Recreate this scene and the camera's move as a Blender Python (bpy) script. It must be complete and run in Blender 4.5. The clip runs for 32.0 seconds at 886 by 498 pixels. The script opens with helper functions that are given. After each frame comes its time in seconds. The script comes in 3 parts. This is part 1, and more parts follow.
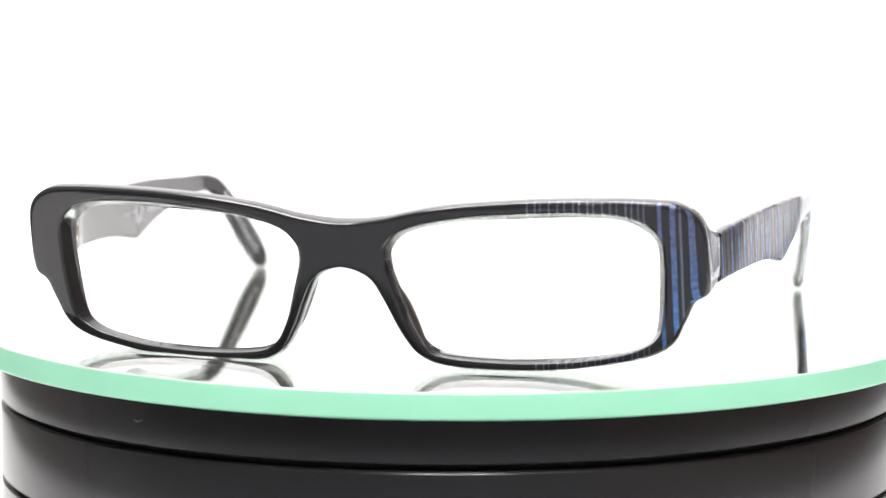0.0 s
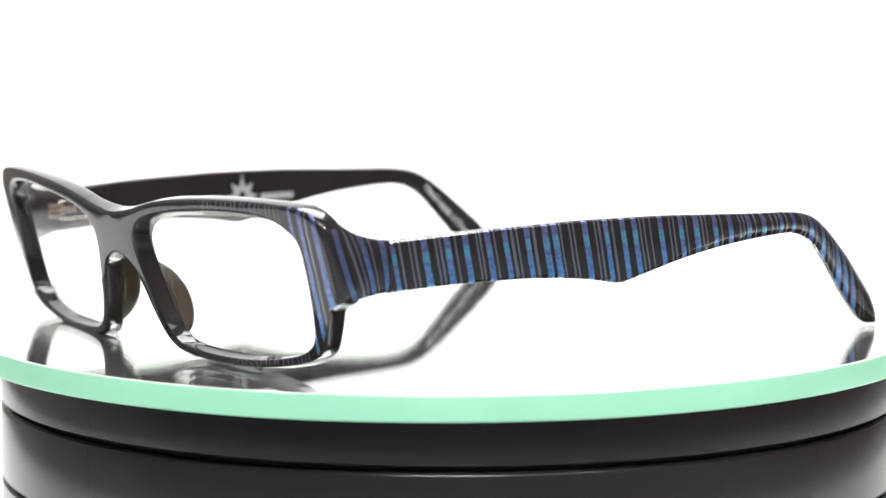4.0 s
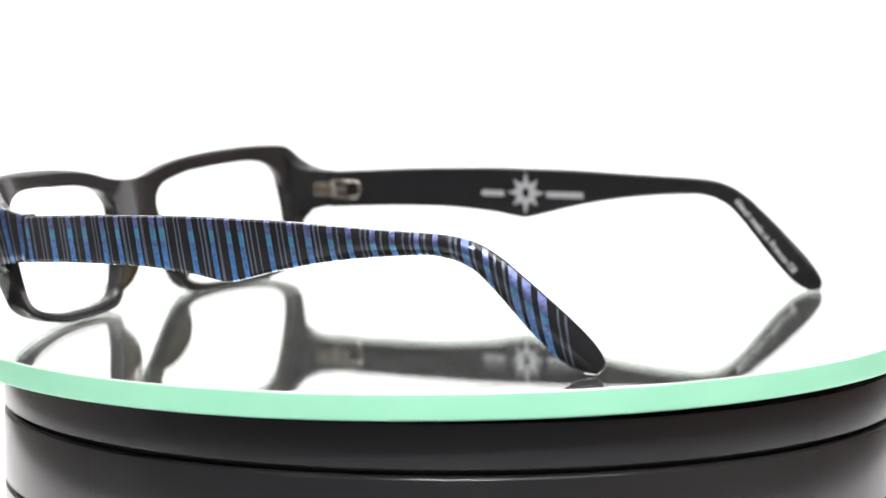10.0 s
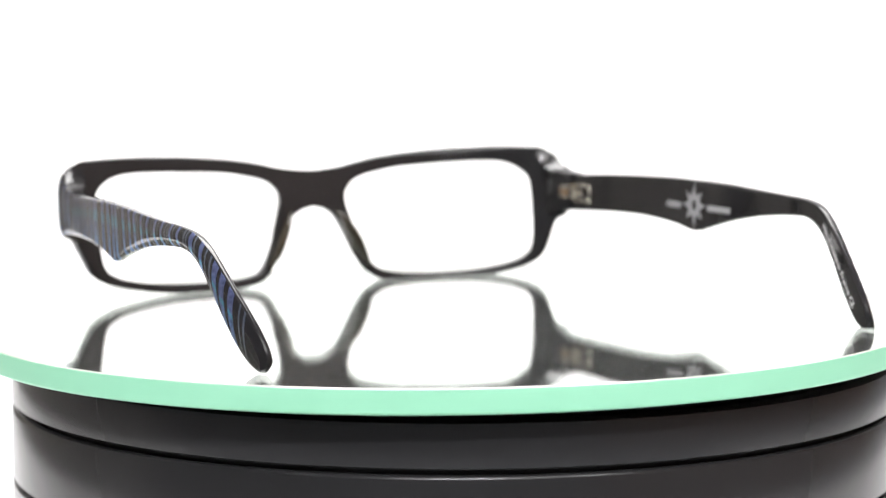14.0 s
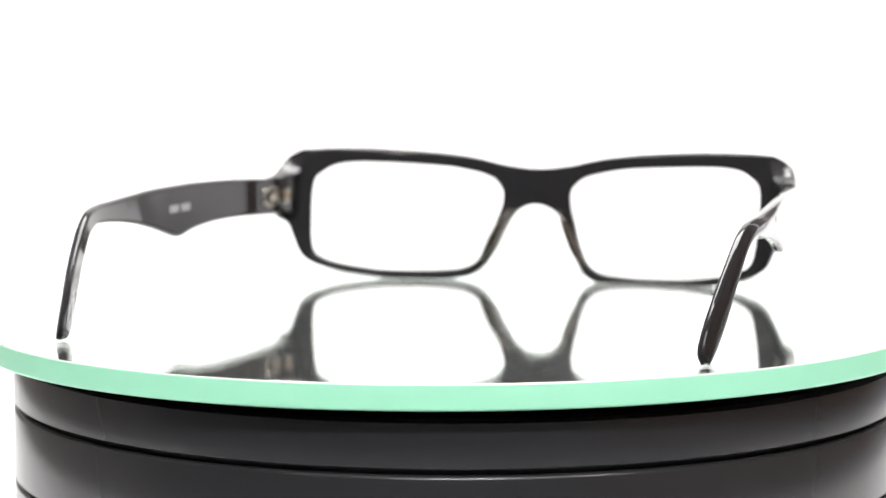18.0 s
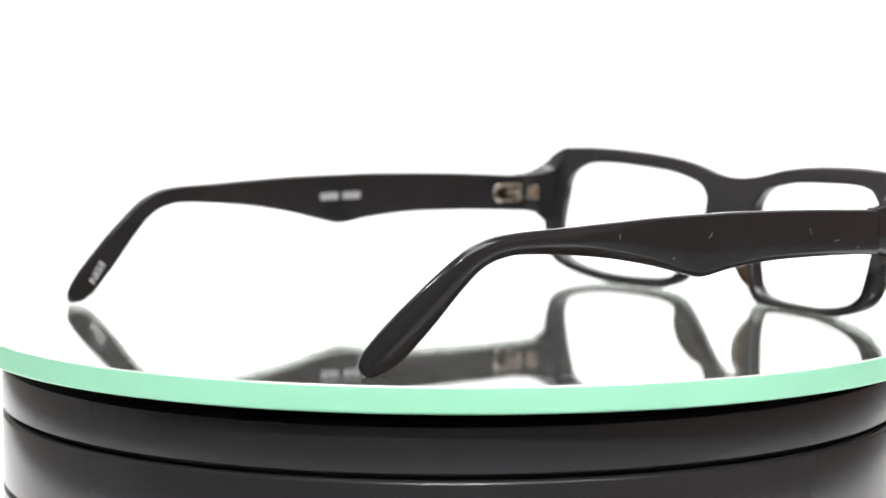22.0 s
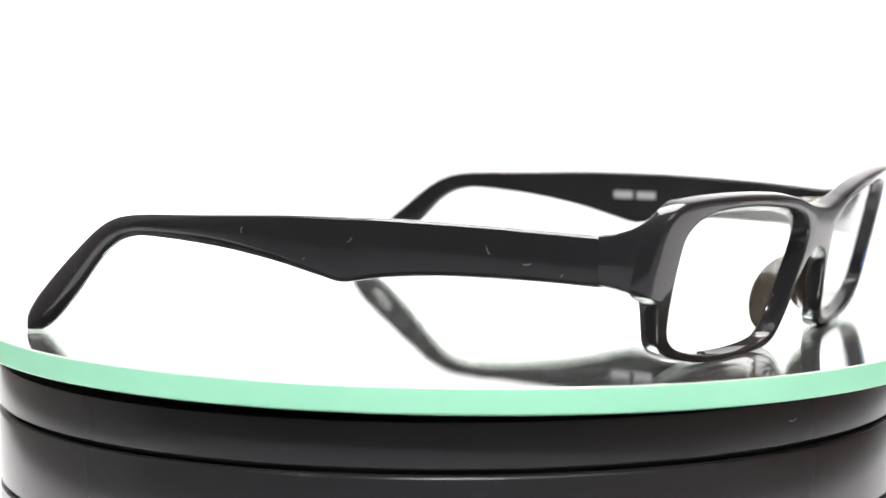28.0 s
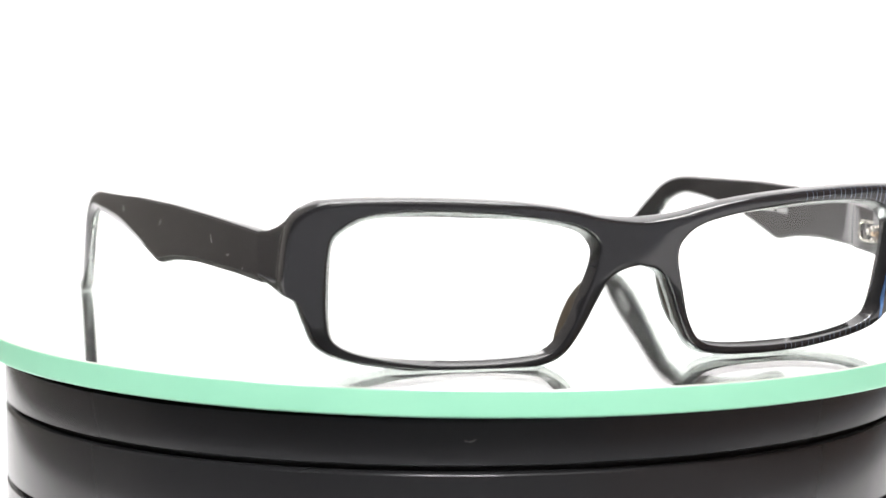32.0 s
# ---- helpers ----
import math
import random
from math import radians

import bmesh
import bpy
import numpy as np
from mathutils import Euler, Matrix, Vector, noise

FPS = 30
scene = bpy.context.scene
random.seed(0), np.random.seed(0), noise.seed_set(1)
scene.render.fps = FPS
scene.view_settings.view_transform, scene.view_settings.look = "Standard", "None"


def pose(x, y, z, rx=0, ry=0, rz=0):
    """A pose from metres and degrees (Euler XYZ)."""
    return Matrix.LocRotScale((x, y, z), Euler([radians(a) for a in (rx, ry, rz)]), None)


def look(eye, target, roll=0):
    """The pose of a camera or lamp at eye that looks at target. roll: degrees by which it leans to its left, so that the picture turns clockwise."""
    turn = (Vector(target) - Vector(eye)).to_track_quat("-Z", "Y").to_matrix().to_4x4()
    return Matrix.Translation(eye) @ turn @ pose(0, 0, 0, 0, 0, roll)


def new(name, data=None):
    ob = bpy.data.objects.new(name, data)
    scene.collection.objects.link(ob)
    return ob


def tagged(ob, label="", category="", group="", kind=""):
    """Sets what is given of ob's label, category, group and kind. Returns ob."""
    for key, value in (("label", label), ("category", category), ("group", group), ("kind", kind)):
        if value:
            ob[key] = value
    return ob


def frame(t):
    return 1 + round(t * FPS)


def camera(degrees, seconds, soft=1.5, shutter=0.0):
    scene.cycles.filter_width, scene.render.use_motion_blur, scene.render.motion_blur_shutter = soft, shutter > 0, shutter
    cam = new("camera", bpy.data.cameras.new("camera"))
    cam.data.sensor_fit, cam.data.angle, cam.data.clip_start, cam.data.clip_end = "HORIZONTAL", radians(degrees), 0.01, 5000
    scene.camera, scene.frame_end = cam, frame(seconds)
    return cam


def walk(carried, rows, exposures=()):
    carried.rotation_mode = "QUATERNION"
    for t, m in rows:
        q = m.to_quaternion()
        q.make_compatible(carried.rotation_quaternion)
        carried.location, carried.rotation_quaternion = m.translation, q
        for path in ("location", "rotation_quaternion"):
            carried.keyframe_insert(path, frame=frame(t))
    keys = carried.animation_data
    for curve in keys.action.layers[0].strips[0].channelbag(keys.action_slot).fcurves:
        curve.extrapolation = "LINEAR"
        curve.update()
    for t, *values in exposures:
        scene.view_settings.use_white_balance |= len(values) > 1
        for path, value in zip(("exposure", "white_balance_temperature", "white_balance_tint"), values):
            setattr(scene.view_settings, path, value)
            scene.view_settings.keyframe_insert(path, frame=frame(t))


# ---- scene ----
from itertools import groupby

MM = 0.001
EYE = (0.0, -0.5314, 0.0694)


def eye(back):
    """The fixed camera; back: how far the lens draws off along its line of sight."""
    return pose(*EYE, 84.053, 0.039, 0.237) @ pose(0, 0, back)


cam = camera(20.884, 32.0, soft=1.4)
cam.data.dof.use_dof = True
cam.data.dof.focus_distance = 0.473
cam.data.dof.aperture_fstop = 18.0
walk(cam, [(0, eye(0)), (12.1, eye(0)), (12.5, eye(0.008)), (21.3, eye(0.008)), (21.9, eye(0)), (32, eye(0))])

# the turning plate: seconds, sideways and upward wobble in millimetres, turn in degrees
TURN = [
    (0, -0.42, 0.92, -16.15),
    (2, -0.42, 0.68, -35.19),
    (4, -0.38, 0.60, -54.60),
    (6, -0.35, 0.31, -74.61),
    (8, -0.23, 0.03, -94.57),
    (10, 0.25, -0.12, -115.23),
    (12, 0.39, -0.33, -135.41),
    (14, 0.57, -0.74, -155.49),
    (16, 0.82, -0.85, -176.77),
    (18, 0.96, -0.75, -196.79),
    (20, 0.64, -1.10, -216.82),
    (22, -0.16, -0.92, -237.45),
    (24, -0.29, -0.49, -257.33),
    (26, -0.66, -0.19, -276.98),
    (28, -0.80, 0.06, -297.22),
    (30, -0.43, 0.31, -317.41),
    (32, 0.63, 0.70, -337.72),
]


# ---- light ----
world = bpy.data.worlds.new("world")
scene.world = world
world.use_nodes = True
world.node_tree.nodes["Background"].inputs[0].default_value = (0.75, 0.78, 0.85, 1)
world.node_tree.nodes["Background"].inputs[1].default_value = 0.05


def area_lamp(name, m, sx, sy, watts, colour):
    data = bpy.data.lights.new(name, "AREA")
    data.shape, data.size, data.size_y, data.energy, data.color = "RECTANGLE", sx, sy, watts, colour
    ob = new(name, data)
    ob.matrix_world = m
    return ob


def bulb(name, place, radius, watts, colour):
    data = bpy.data.lights.new(name, "POINT")
    data.shadow_soft_size, data.energy, data.color = radius, watts, colour
    ob = new(name, data)
    ob.location = place
    return ob


area_lamp("softbox_lamp", look((0, 0.2, 0.69), (0, 0.2, 0)), 0.5, 0.42, 9.0, (1, 0.985, 0.975))
# unseen fill lamp, added to light the front edges and the east wall
area_lamp("room_fill_lamp", look((0.8, -1.5, 2.38), (0.8, -1.5, 0)), 1.4, 1.2, 28.0, (1, 0.98, 0.97))
# small lamps round the camera, which sparkle on the rims
for place, watts in (((-0.05, -0.44, 0.40), 4.6), ((0.05, -0.44, 0.40), 4.6), ((-0.30, -0.34, 0.42), 1.1), ((0.30, -0.34, 0.42), 1.1), ((-0.17, -0.28, 0.52), 1.2), ((0.17, -0.28, 0.52), 1.2)):
    bulb("led_lamp", place, 0.0045, watts, (1, 0.97, 1))


# ---- materials ----
class Nodes:
    """A node material with a Principled shader, and short ways to add nodes to it."""

    def __init__(self, name, **inputs):
        self.mat = bpy.data.materials.new(name)
        self.mat.use_nodes = True
        self.tree = self.mat.node_tree
        self.shader = self.tree.nodes["Principled BSDF"]
        self.put(self.shader, **inputs)

    def put(self, node, **inputs):
        for key, value in inputs.items():
            socket = node.inputs[key.replace("_", " ")]
            if isinstance(value, bpy.types.NodeSocket):
                self.tree.links.new(value, socket)
            elif isinstance(value, tuple) and len(value) == 3 and socket.type == "RGBA":
                socket.default_value = (*value, 1)
            else:
                socket.default_value = value

    def node(self, kind, **inputs):
        n = self.tree.nodes.new(kind)
        self.put(n, **inputs)
        return n

    def maths(self, op, a, b=0.0):
        n = self.tree.nodes.new("ShaderNodeMath")
        n.operation = op
        for i, v in enumerate((a, b)):
            if isinstance(v, bpy.types.NodeSocket):
                self.tree.links.new(v, n.inputs[i])
            else:
                n.inputs[i].default_value = v
        return n.outputs[0]

    def ramp(self, fac, stops, constant=False):
        n = self.tree.nodes.new("ShaderNodeValToRGB")
        n.color_ramp.interpolation = "CONSTANT" if constant else "LINEAR"
        e = n.color_ramp.elements
        while len(e) < len(stops):
            e.new(1.0)
        for x, (p, c) in zip(e, stops):
            x.position, x.color = p, (*c, 1) if len(c) == 3 else c
        self.tree.links.new(fac, n.inputs[0])
        return n.outputs[0]

    def mix(self, fac, a, b):
        n = self.tree.nodes.new("ShaderNodeMix")
        n.data_type = "RGBA"
        for i, v in ((0, fac), (6, a), (7, b)):
            if isinstance(v, bpy.types.NodeSocket):
                self.tree.links.new(v, n.inputs[i])
            else:
                n.inputs[i].default_value = (*v, 1) if isinstance(v, tuple) else v
        return n.outputs[2]

    def noise(self, scale, detail=3.0, of=None, rough=0.5):
        n = self.tree.nodes.new("ShaderNodeTexNoise")
        self.put(n, Scale=scale, Detail=detail, Roughness=rough)
        self.tree.links.new(of or self.coords(), n.inputs["Vector"])
        return n.outputs["Fac"]

    def coords(self, which="Object"):
        return self.tree.nodes.new("ShaderNodeTexCoord").outputs[which]

    def bump(self, height, strength, distance):
        n = self.node("ShaderNodeBump", Height=height, Strength=strength, Distance=distance)
        self.put(self.shader, Normal=n.outputs[0])


def acetate(name, colour, rough=0.045):
    m = Nodes(name, IOR=1.5)
    cloud = m.noise(90, 4)
    smear = m.noise(900, 3)
    dark = tuple(c * 0.7 for c in colour)
    m.put(m.shader, Base_Color=m.mix(cloud, dark, colour))
    m.put(m.shader, Roughness=m.ramp(smear, [(0.3, (rough * 0.7,) * 3), (0.75, (rough * 1.7,) * 3)]))
    m.bump(m.noise(160, 2), 0.03, 0.0003)
    return m


black = acetate("black_acetate", (0.020, 0.0198, 0.021)).mat
brown = acetate("dark_brown_acetate", (0.02, 0.013, 0.008), 0.1).mat
honey = Nodes("honey_brown_acetate", Base_Color=(0.05, 0.038, 0.024), Roughness=0.05, IOR=1.5, Transmission_Weight=0.4).mat

# the laminate, one letter to a fifth of a millimetre: B blue foil, t thin grey line, dots are black
BANDS = (".......BBBBB....tt........tt...tt......BBBBBBB.......tt...tt...BBBBBBB....tt.......BBBBBB........tt..tt....BBBBBB...tt.."
         "......BBBBBB...ttt...tt.......BBBBBB...ttt........BBBBBBB....BBBBBBB..tt........tt...tt.........BBBBBBB.......tt...tt..."
         ".BBBBBB...ttt........BBBBBB........BBBBBB...tt...tt.....tt.........BBBBBB.......tt...tt.....BBBBBB...tt........BBBBBBB.."
         ".tt...tt........BBBBBB....tt........BBBBBB.........tt...tt...BBBBBB.....tt........BBBBBB.......tt.....tt...BBBBB.....tt."
         "......BBBBB..........ttt...tt....BBBBBBB...tt.......BBBBB....tt.....tt...BBBBBBB....BBBBBBB.....BBBBBBB.......tt....tt.."
         "..")
UNIT = 0.2


def laminate(name, along, across, code, first, lift=0.0, tone_by=1.0, more=()):
    """Irregular bands along a coordinate, in millimetres from first, over black acetate."""
    m = Nodes(name, IOR=1.5)
    uv = m.node("ShaderNodeSeparateXYZ")
    m.tree.links.new(m.coords("UV"), uv.inputs[0])
    s = m.maths("MULTIPLY", uv.outputs[along], 1000.0)
    h = m.maths("MULTIPLY", uv.outputs[across], 1000.0)
    wander = m.maths("MULTIPLY", m.maths("SUBTRACT", m.noise(160, 2), 0.5), 0.25)
    s = m.maths("ADD", s, wander)
    edges, at = [], first
    for c, run in groupby(code):
        wide = len(list(run)) * UNIT
        if c != ".":
            edges.append((at, at + wide, c))
        at += wide
    edges += more
    kinds = {"B": (0, 0, 1), "t": (0, 1, 0)}
    total = None
    for i in range(0, len(edges), 14):
        some = edges[i:i + 14]
        lo, hi = some[0][0] - 0.2, some[-1][1] + 0.2
        fac = m.maths("DIVIDE", m.maths("SUBTRACT", s, lo), hi - lo)
        stops = [(0.0, (0, 0, 0))]
        for a, b, c in some:
            stops += [((a - lo) / (hi - lo), kinds[c]), ((b - lo) / (hi - lo), (0, 0, 0))]
        got = m.ramp(fac, stops, True)
        if total is None:
            total = got
        else:
            n = m.node("ShaderNodeVectorMath")
            m.tree.links.new(total, n.inputs[0])
            m.tree.links.new(got, n.inputs[1])
            total = n.outputs[0]
    sep = m.node("ShaderNodeSeparateXYZ")
    m.tree.links.new(total, sep.inputs[0])
    # the blue foil turns from violet at the top edge to sky blue below, with flecks of turquoise
    cloud = m.noise(260, 3)
    tone = m.maths("ADD", m.maths("DIVIDE", h, 11.0), m.maths("MULTIPLY", m.maths("SUBTRACT", cloud, 0.5), 0.5))
    blue = m.ramp(tone, [(p, tuple(c * tone_by for c in rgb)) for p, rgb in ((0.1, (0.085, 0.107, 0.22)), (0.45, (0.073, 0.14, 0.31)), (0.85, (0.058, 0.172, 0.395)))])
    mottle = m.ramp(m.noise(1100, 4, rough=0.7), [(0.35, (0.62,) * 3), (0.65, (1.3,) * 3)])
    n = m.node("ShaderNodeVectorMath")
    n.operation = "MULTIPLY"
    m.tree.links.new(blue, n.inputs[0])
    m.tree.links.new(mottle, n.inputs[1])
    blue = n.outputs[0]
    fleck = m.ramp(m.noise(520, 3, rough=0.65), [(0.30, (0, 0, 0)), (0.44, (1, 1, 1))])
    level = m.maths("ADD", h, m.maths("MULTIPLY", m.maths("SUBTRACT", m.noise(300, 1), 0.5), 1.6))
    strip = m.maths("MULTIPLY", m.maths("GREATER_THAN", level, 2.6 + lift), m.maths("LESS_THAN", level, m.maths("SUBTRACT", 4.8 + lift, m.maths("MINIMUM", m.maths("MAXIMUM", m.maths("MULTIPLY", m.maths("SUBTRACT", s, 60.0), 0.045), 0.0), 1.5))))
    blue = m.mix(m.maths("MULTIPLY", strip, m.maths("MULTIPLY", fleck, 0.4)), blue, (0.075, 0.52, 0.63))
    grey = m.mix(cloud, tuple(c * min(tone_by, 1.0) ** 2.2 for c in (0.085, 0.105, 0.145)), tuple(c * min(tone_by, 1.0) ** 2.2 for c in (0.16, 0.19, 0.245)))
    base = m.mix(sep.outputs[1], (0.017, 0.017, 0.019), grey)
    base = m.mix(sep.outputs[2], base, blue)
    # metal foil under a clear glossy coat
    foil = m.maths("MAXIMUM", sep.outputs[2], m.maths("MULTIPLY", sep.outputs[1], 0.6))
    m.put(m.shader, Base_Color=base, Roughness=m.maths("ADD", m.maths("MULTIPLY", foil, 0.37), 0.05))
    m.put(m.shader, Metallic=m.maths("MULTIPLY", foil, 0.85), Coat_Weight=m.maths("MAXIMUM", sep.outputs[1], sep.outputs[2]), Coat_Roughness=0.05, Coat_IOR=1.5)
    m.bump(m.noise(160, 2), 0.03, 0.0003)
    return m.mat


temple_bands = laminate("striped_blue_laminate", 0, 1, BANDS, -2.0, 0.0, 1.55)
front_bands = laminate("striped_blue_laminate_front", 0, 1, "t......t....t.......t.......t.....t.......t....t.......t....t.......t......t.....t.......t....t.....t....t.", 36.0, 50.0, 1.15,
                       [(59.5, 60.2, "B"), (61.6, 62.6, "B"), (63.3, 63.7, "t"), (64.9, 66.0, "B"), (69.0, 70.2, "B"), (71.6, 72.2, "t"), (73.2, 73.5, "t"),
                        (74.2, 75.4, "B"), (76.2, 76.5, "t"), (78.3, 79.6, "B")])


def metal(name, colour, rough):
    m = Nodes(name, Metallic=1.0, Base_Color=colour)
    m.put(m.shader, Roughness=m.ramp(m.noise(1500, 3), [(0.3, (rough * 0.6,) * 3), (0.8, (rough * 1.6,) * 3)]))
    m.bump(m.noise(2500, 2), 0.1, 0.0001)
    return m.mat


nickel = metal("worn_nickel", (0.72, 0.68, 0.60), 0.22)
brass = metal("warm_brass", (0.55, 0.36, 0.20), 0.25)
print_ink = Nodes("silver_print", Base_Color=(0.36, 0.36, 0.37), Roughness=0.45).mat
white_ink = Nodes("white_print", Base_Color=(0.8, 0.8, 0.8), Roughness=0.5).mat
lint = Nodes("lint", Base_Color=(0.30, 0.295, 0.28), Roughness=0.9).mat


def clear_lens():
    m = Nodes("clear_lens")
    t = m.tree
    see = m.node("ShaderNodeBsdfTransparent", Color=(1, 1, 0.995))
    shine = m.node("ShaderNodeBsdfGlossy", Color=(1, 1, 1), Roughness=0.01)
    facing = m.node("ShaderNodeLayerWeight", Blend=0.5).outputs["Facing"]
    edge = m.maths("ADD", m.maths("MULTIPLY", m.maths("POWER", facing, 5.0), 0.94), 0.06)
    mix = m.node("ShaderNodeMixShader")
    t.links.new(edge, mix.inputs[0])
    t.links.new(see.outputs[0], mix.inputs[1])
    t.links.new(shine.outputs[0], mix.inputs[2])
    t.links.new(mix.outputs[0], t.nodes["Material Output"].inputs[0])
    return m.mat


lens_glass = clear_lens()


def veiled_glass():
    """Clear float glass under a thin, uneven pale film that puts haze over dark reflections."""
    m = Nodes("float_glass", Base_Color=(0.93, 0.985, 0.955), Roughness=0.0, IOR=1.52, Transmission_Weight=1.0)
    # painted haze: a little diffuse white lifts the blacks in the mirror
    film = m.node("ShaderNodeBsdfDiffuse", Color=(0.8, 0.82, 0.8))
    mix = m.node("ShaderNodeMixShader")
    amount = m.ramp(m.noise(45, 5), [(0.3, (0.017,) * 3), (0.75, (0.032,) * 3)])
    m.tree.links.new(amount, mix.inputs[0])
    m.tree.links.new(m.shader.outputs[0], mix.inputs[1])
    m.tree.links.new(film.outputs[0], mix.inputs[2])
    m.tree.links.new(mix.outputs[0], m.tree.nodes["Material Output"].inputs[0])
    return m.mat


float_glass = veiled_glass()
bevel_glass = Nodes("polished_bevel", Base_Color=(0.50, 0.56, 0.48), Roughness=0.12, IOR=1.52).mat
mirror_silver = Nodes("silvered_mirror", Base_Color=(0.955, 0.975, 0.96), Metallic=1.0, Roughness=0.0).mat


def ground_edge():
    m = Nodes("ground_green_glass_edge", IOR=1.5, Roughness=0.35)
    m.put(m.shader, Base_Color=m.mix(m.noise(60, 3), (0.295, 0.68, 0.46), (0.34, 0.735, 0.505)))
    m.bump(m.noise(1800, 2), 0.15, 0.0001)
    return m.mat


green_edge = ground_edge()


def drum_plastic():
    m = Nodes("glossy_black_plastic", IOR=1.44)
    m.put(m.shader, Base_Color=m.mix(m.noise(30, 5), (0.018, 0.0185, 0.0195), (0.021, 0.0215, 0.0225)))
    scuff = m.node("ShaderNodeTexNoise", Scale=40.0, Detail=6.0)
    stretch = m.node("ShaderNodeMapping", Scale=(1, 1, 2.5))
    m.tree.links.new(m.coords(), stretch.inputs[0])
    m.tree.links.new(stretch.outputs[0], scuff.inputs["Vector"])
    m.put(m.shader, Roughness=m.ramp(scuff.outputs["Fac"], [(0.2, (0.21,) * 3), (0.8, (0.25,) * 3)]))
    return m.mat


drum_black = drum_plastic()
# near-black for hidden undersides and gaps, with their shade in the colour
matt_black = Nodes("matt_black_fill", Base_Color=(0.006, 0.006, 0.006), Roughness=0.95).mat


def paper(name, colour, scale=40):
    m = Nodes(name, Roughness=0.85)
    m.put(m.shader, Base_Color=m.mix(m.noise(scale, 5), tuple(c * 0.97 for c in colour), colour))
    m.bump(m.noise(scale * 20, 3), 0.05, 0.0003)
    return m.mat


white_paper = paper("white_seamless_paper", (0.86, 0.86, 0.86))
white_cloth = paper("white_diffuser_cloth", (0.84, 0.84, 0.85))
left_board = paper("brown_board", (0.175, 0.165, 0.15), 20)
right_board = paper("white_board", (0.74, 0.73, 0.75), 20)
# paints of unseen walls, made light or dark to steer the acetate's reflections
east_paint = paper("brown_wall_paint", (0.70, 0.49, 0.39), 6)
west_paint = paper("dark_wall_paint", (0.30, 0.29, 0.28), 6)
south_paint = paper("grey_blue_wall_paint", (0.42, 0.45, 0.47), 6)
wall_paint = paper("pale_wall_paint", (0.75, 0.75, 0.755), 6)
table_wood = paper("grey_table_wood", (0.31, 0.32, 0.335), 9)
floor_wood = paper("brown_floor", (0.16, 0.10, 0.07), 12)
dark_metal = Nodes("black_tube", Base_Color=(0.012, 0.012, 0.013), Roughness=0.5).mat


# ---- building helpers ----
def mesh_of(name, verts, faces, mats, index=None, uvs=None, sharp=40):
    me = bpy.data.meshes.new(name)
    me.from_pydata([tuple(v) for v in verts], [], faces)
    for m in mats:
        me.materials.append(m)
    if index:
        me.polygons.foreach_set("material_index", index)
    if uvs:
        layer = me.uv_layers.new(name="UVMap")
        for loop in me.loops:
            layer.data[loop.index].uv = uvs[loop.vertex_index]
    me.polygons.foreach_set("use_smooth", [True] * len(me.polygons))
    me.set_sharp_from_angle(angle=radians(sharp))
    me.update()
    return me


def recalc(me):
    bm = bmesh.new()
    bm.from_mesh(me)
    bmesh.ops.recalc_face_normals(bm, faces=bm.faces)
    bm.to_mesh(me)
    bm.free()
    return me


def part(name, me, parent, label=""):
    ob = new(name, me)
    ob.parent = parent
    return tagged(ob, label)


def from_bm(name, bm, mats, sharp=40):
    me = bpy.data.meshes.new(name)
    bmesh.ops.recalc_face_normals(bm, faces=bm.faces)
    bm.to_mesh(me)
    bm.free()
    for m in mats:
        me.materials.append(m)
    me.polygons.foreach_set("use_smooth", [True] * len(me.polygons))
    me.set_sharp_from_angle(angle=radians(sharp))
    return me


def block(size, bevel, m=Matrix()):
    """A bevelled box as a bmesh."""
    bm = bmesh.new()
    bmesh.ops.create_cube(bm, size=1.0, matrix=Matrix.Diagonal((*size, 1)))
    if bevel:
        bmesh.ops.bevel(bm, geom=bm.edges[:], offset=bevel, segments=2, affect="EDGES", profile=0.5)
    bmesh.ops.transform(bm, matrix=m, verts=bm.verts)
    return bm


def rod(radius, length, m=Matrix(), sides=20, bevel=0.0):
    bm = bmesh.new()
    bmesh.ops.create_cone(bm, cap_ends=True, segments=sides, radius1=radius, radius2=radius, depth=length)
    if bevel:
        rims = [e for e in bm.edges if abs(e.verts[0].co.z - e.verts[1].co.z) < 1e-7]
        bmesh.ops.bevel(bm, geom=rims, offset=bevel, segments=2, affect="EDGES", profile=0.5)
    bmesh.ops.transform(bm, matrix=m, verts=bm.verts)
    return bm


def turned(name, profile, mats, sides=192, index=None, sharp=30, centre=(0, 0)):
    """A body of revolution round z from (radius, height) pairs, in millimetres."""
    verts, faces, idx = [], [], []
    for r, z in profile:
        for i in range(sides):
            a = 2 * math.pi * i / sides
            verts.append(((centre[0] + r * math.cos(a)) * MM, (centre[1] + r * math.sin(a)) * MM, z * MM))
    for j in range(len(profile) - 1):
        for i in range(sides):
            k = (i + 1) % sides
            faces.append((j * sides + i, j * sides + k, (j + 1) * sides + k, (j + 1) * sides + i))
            idx.append(index[j] if index else 0)
    return mesh_of(name, verts, faces, mats, idx, sharp=sharp)


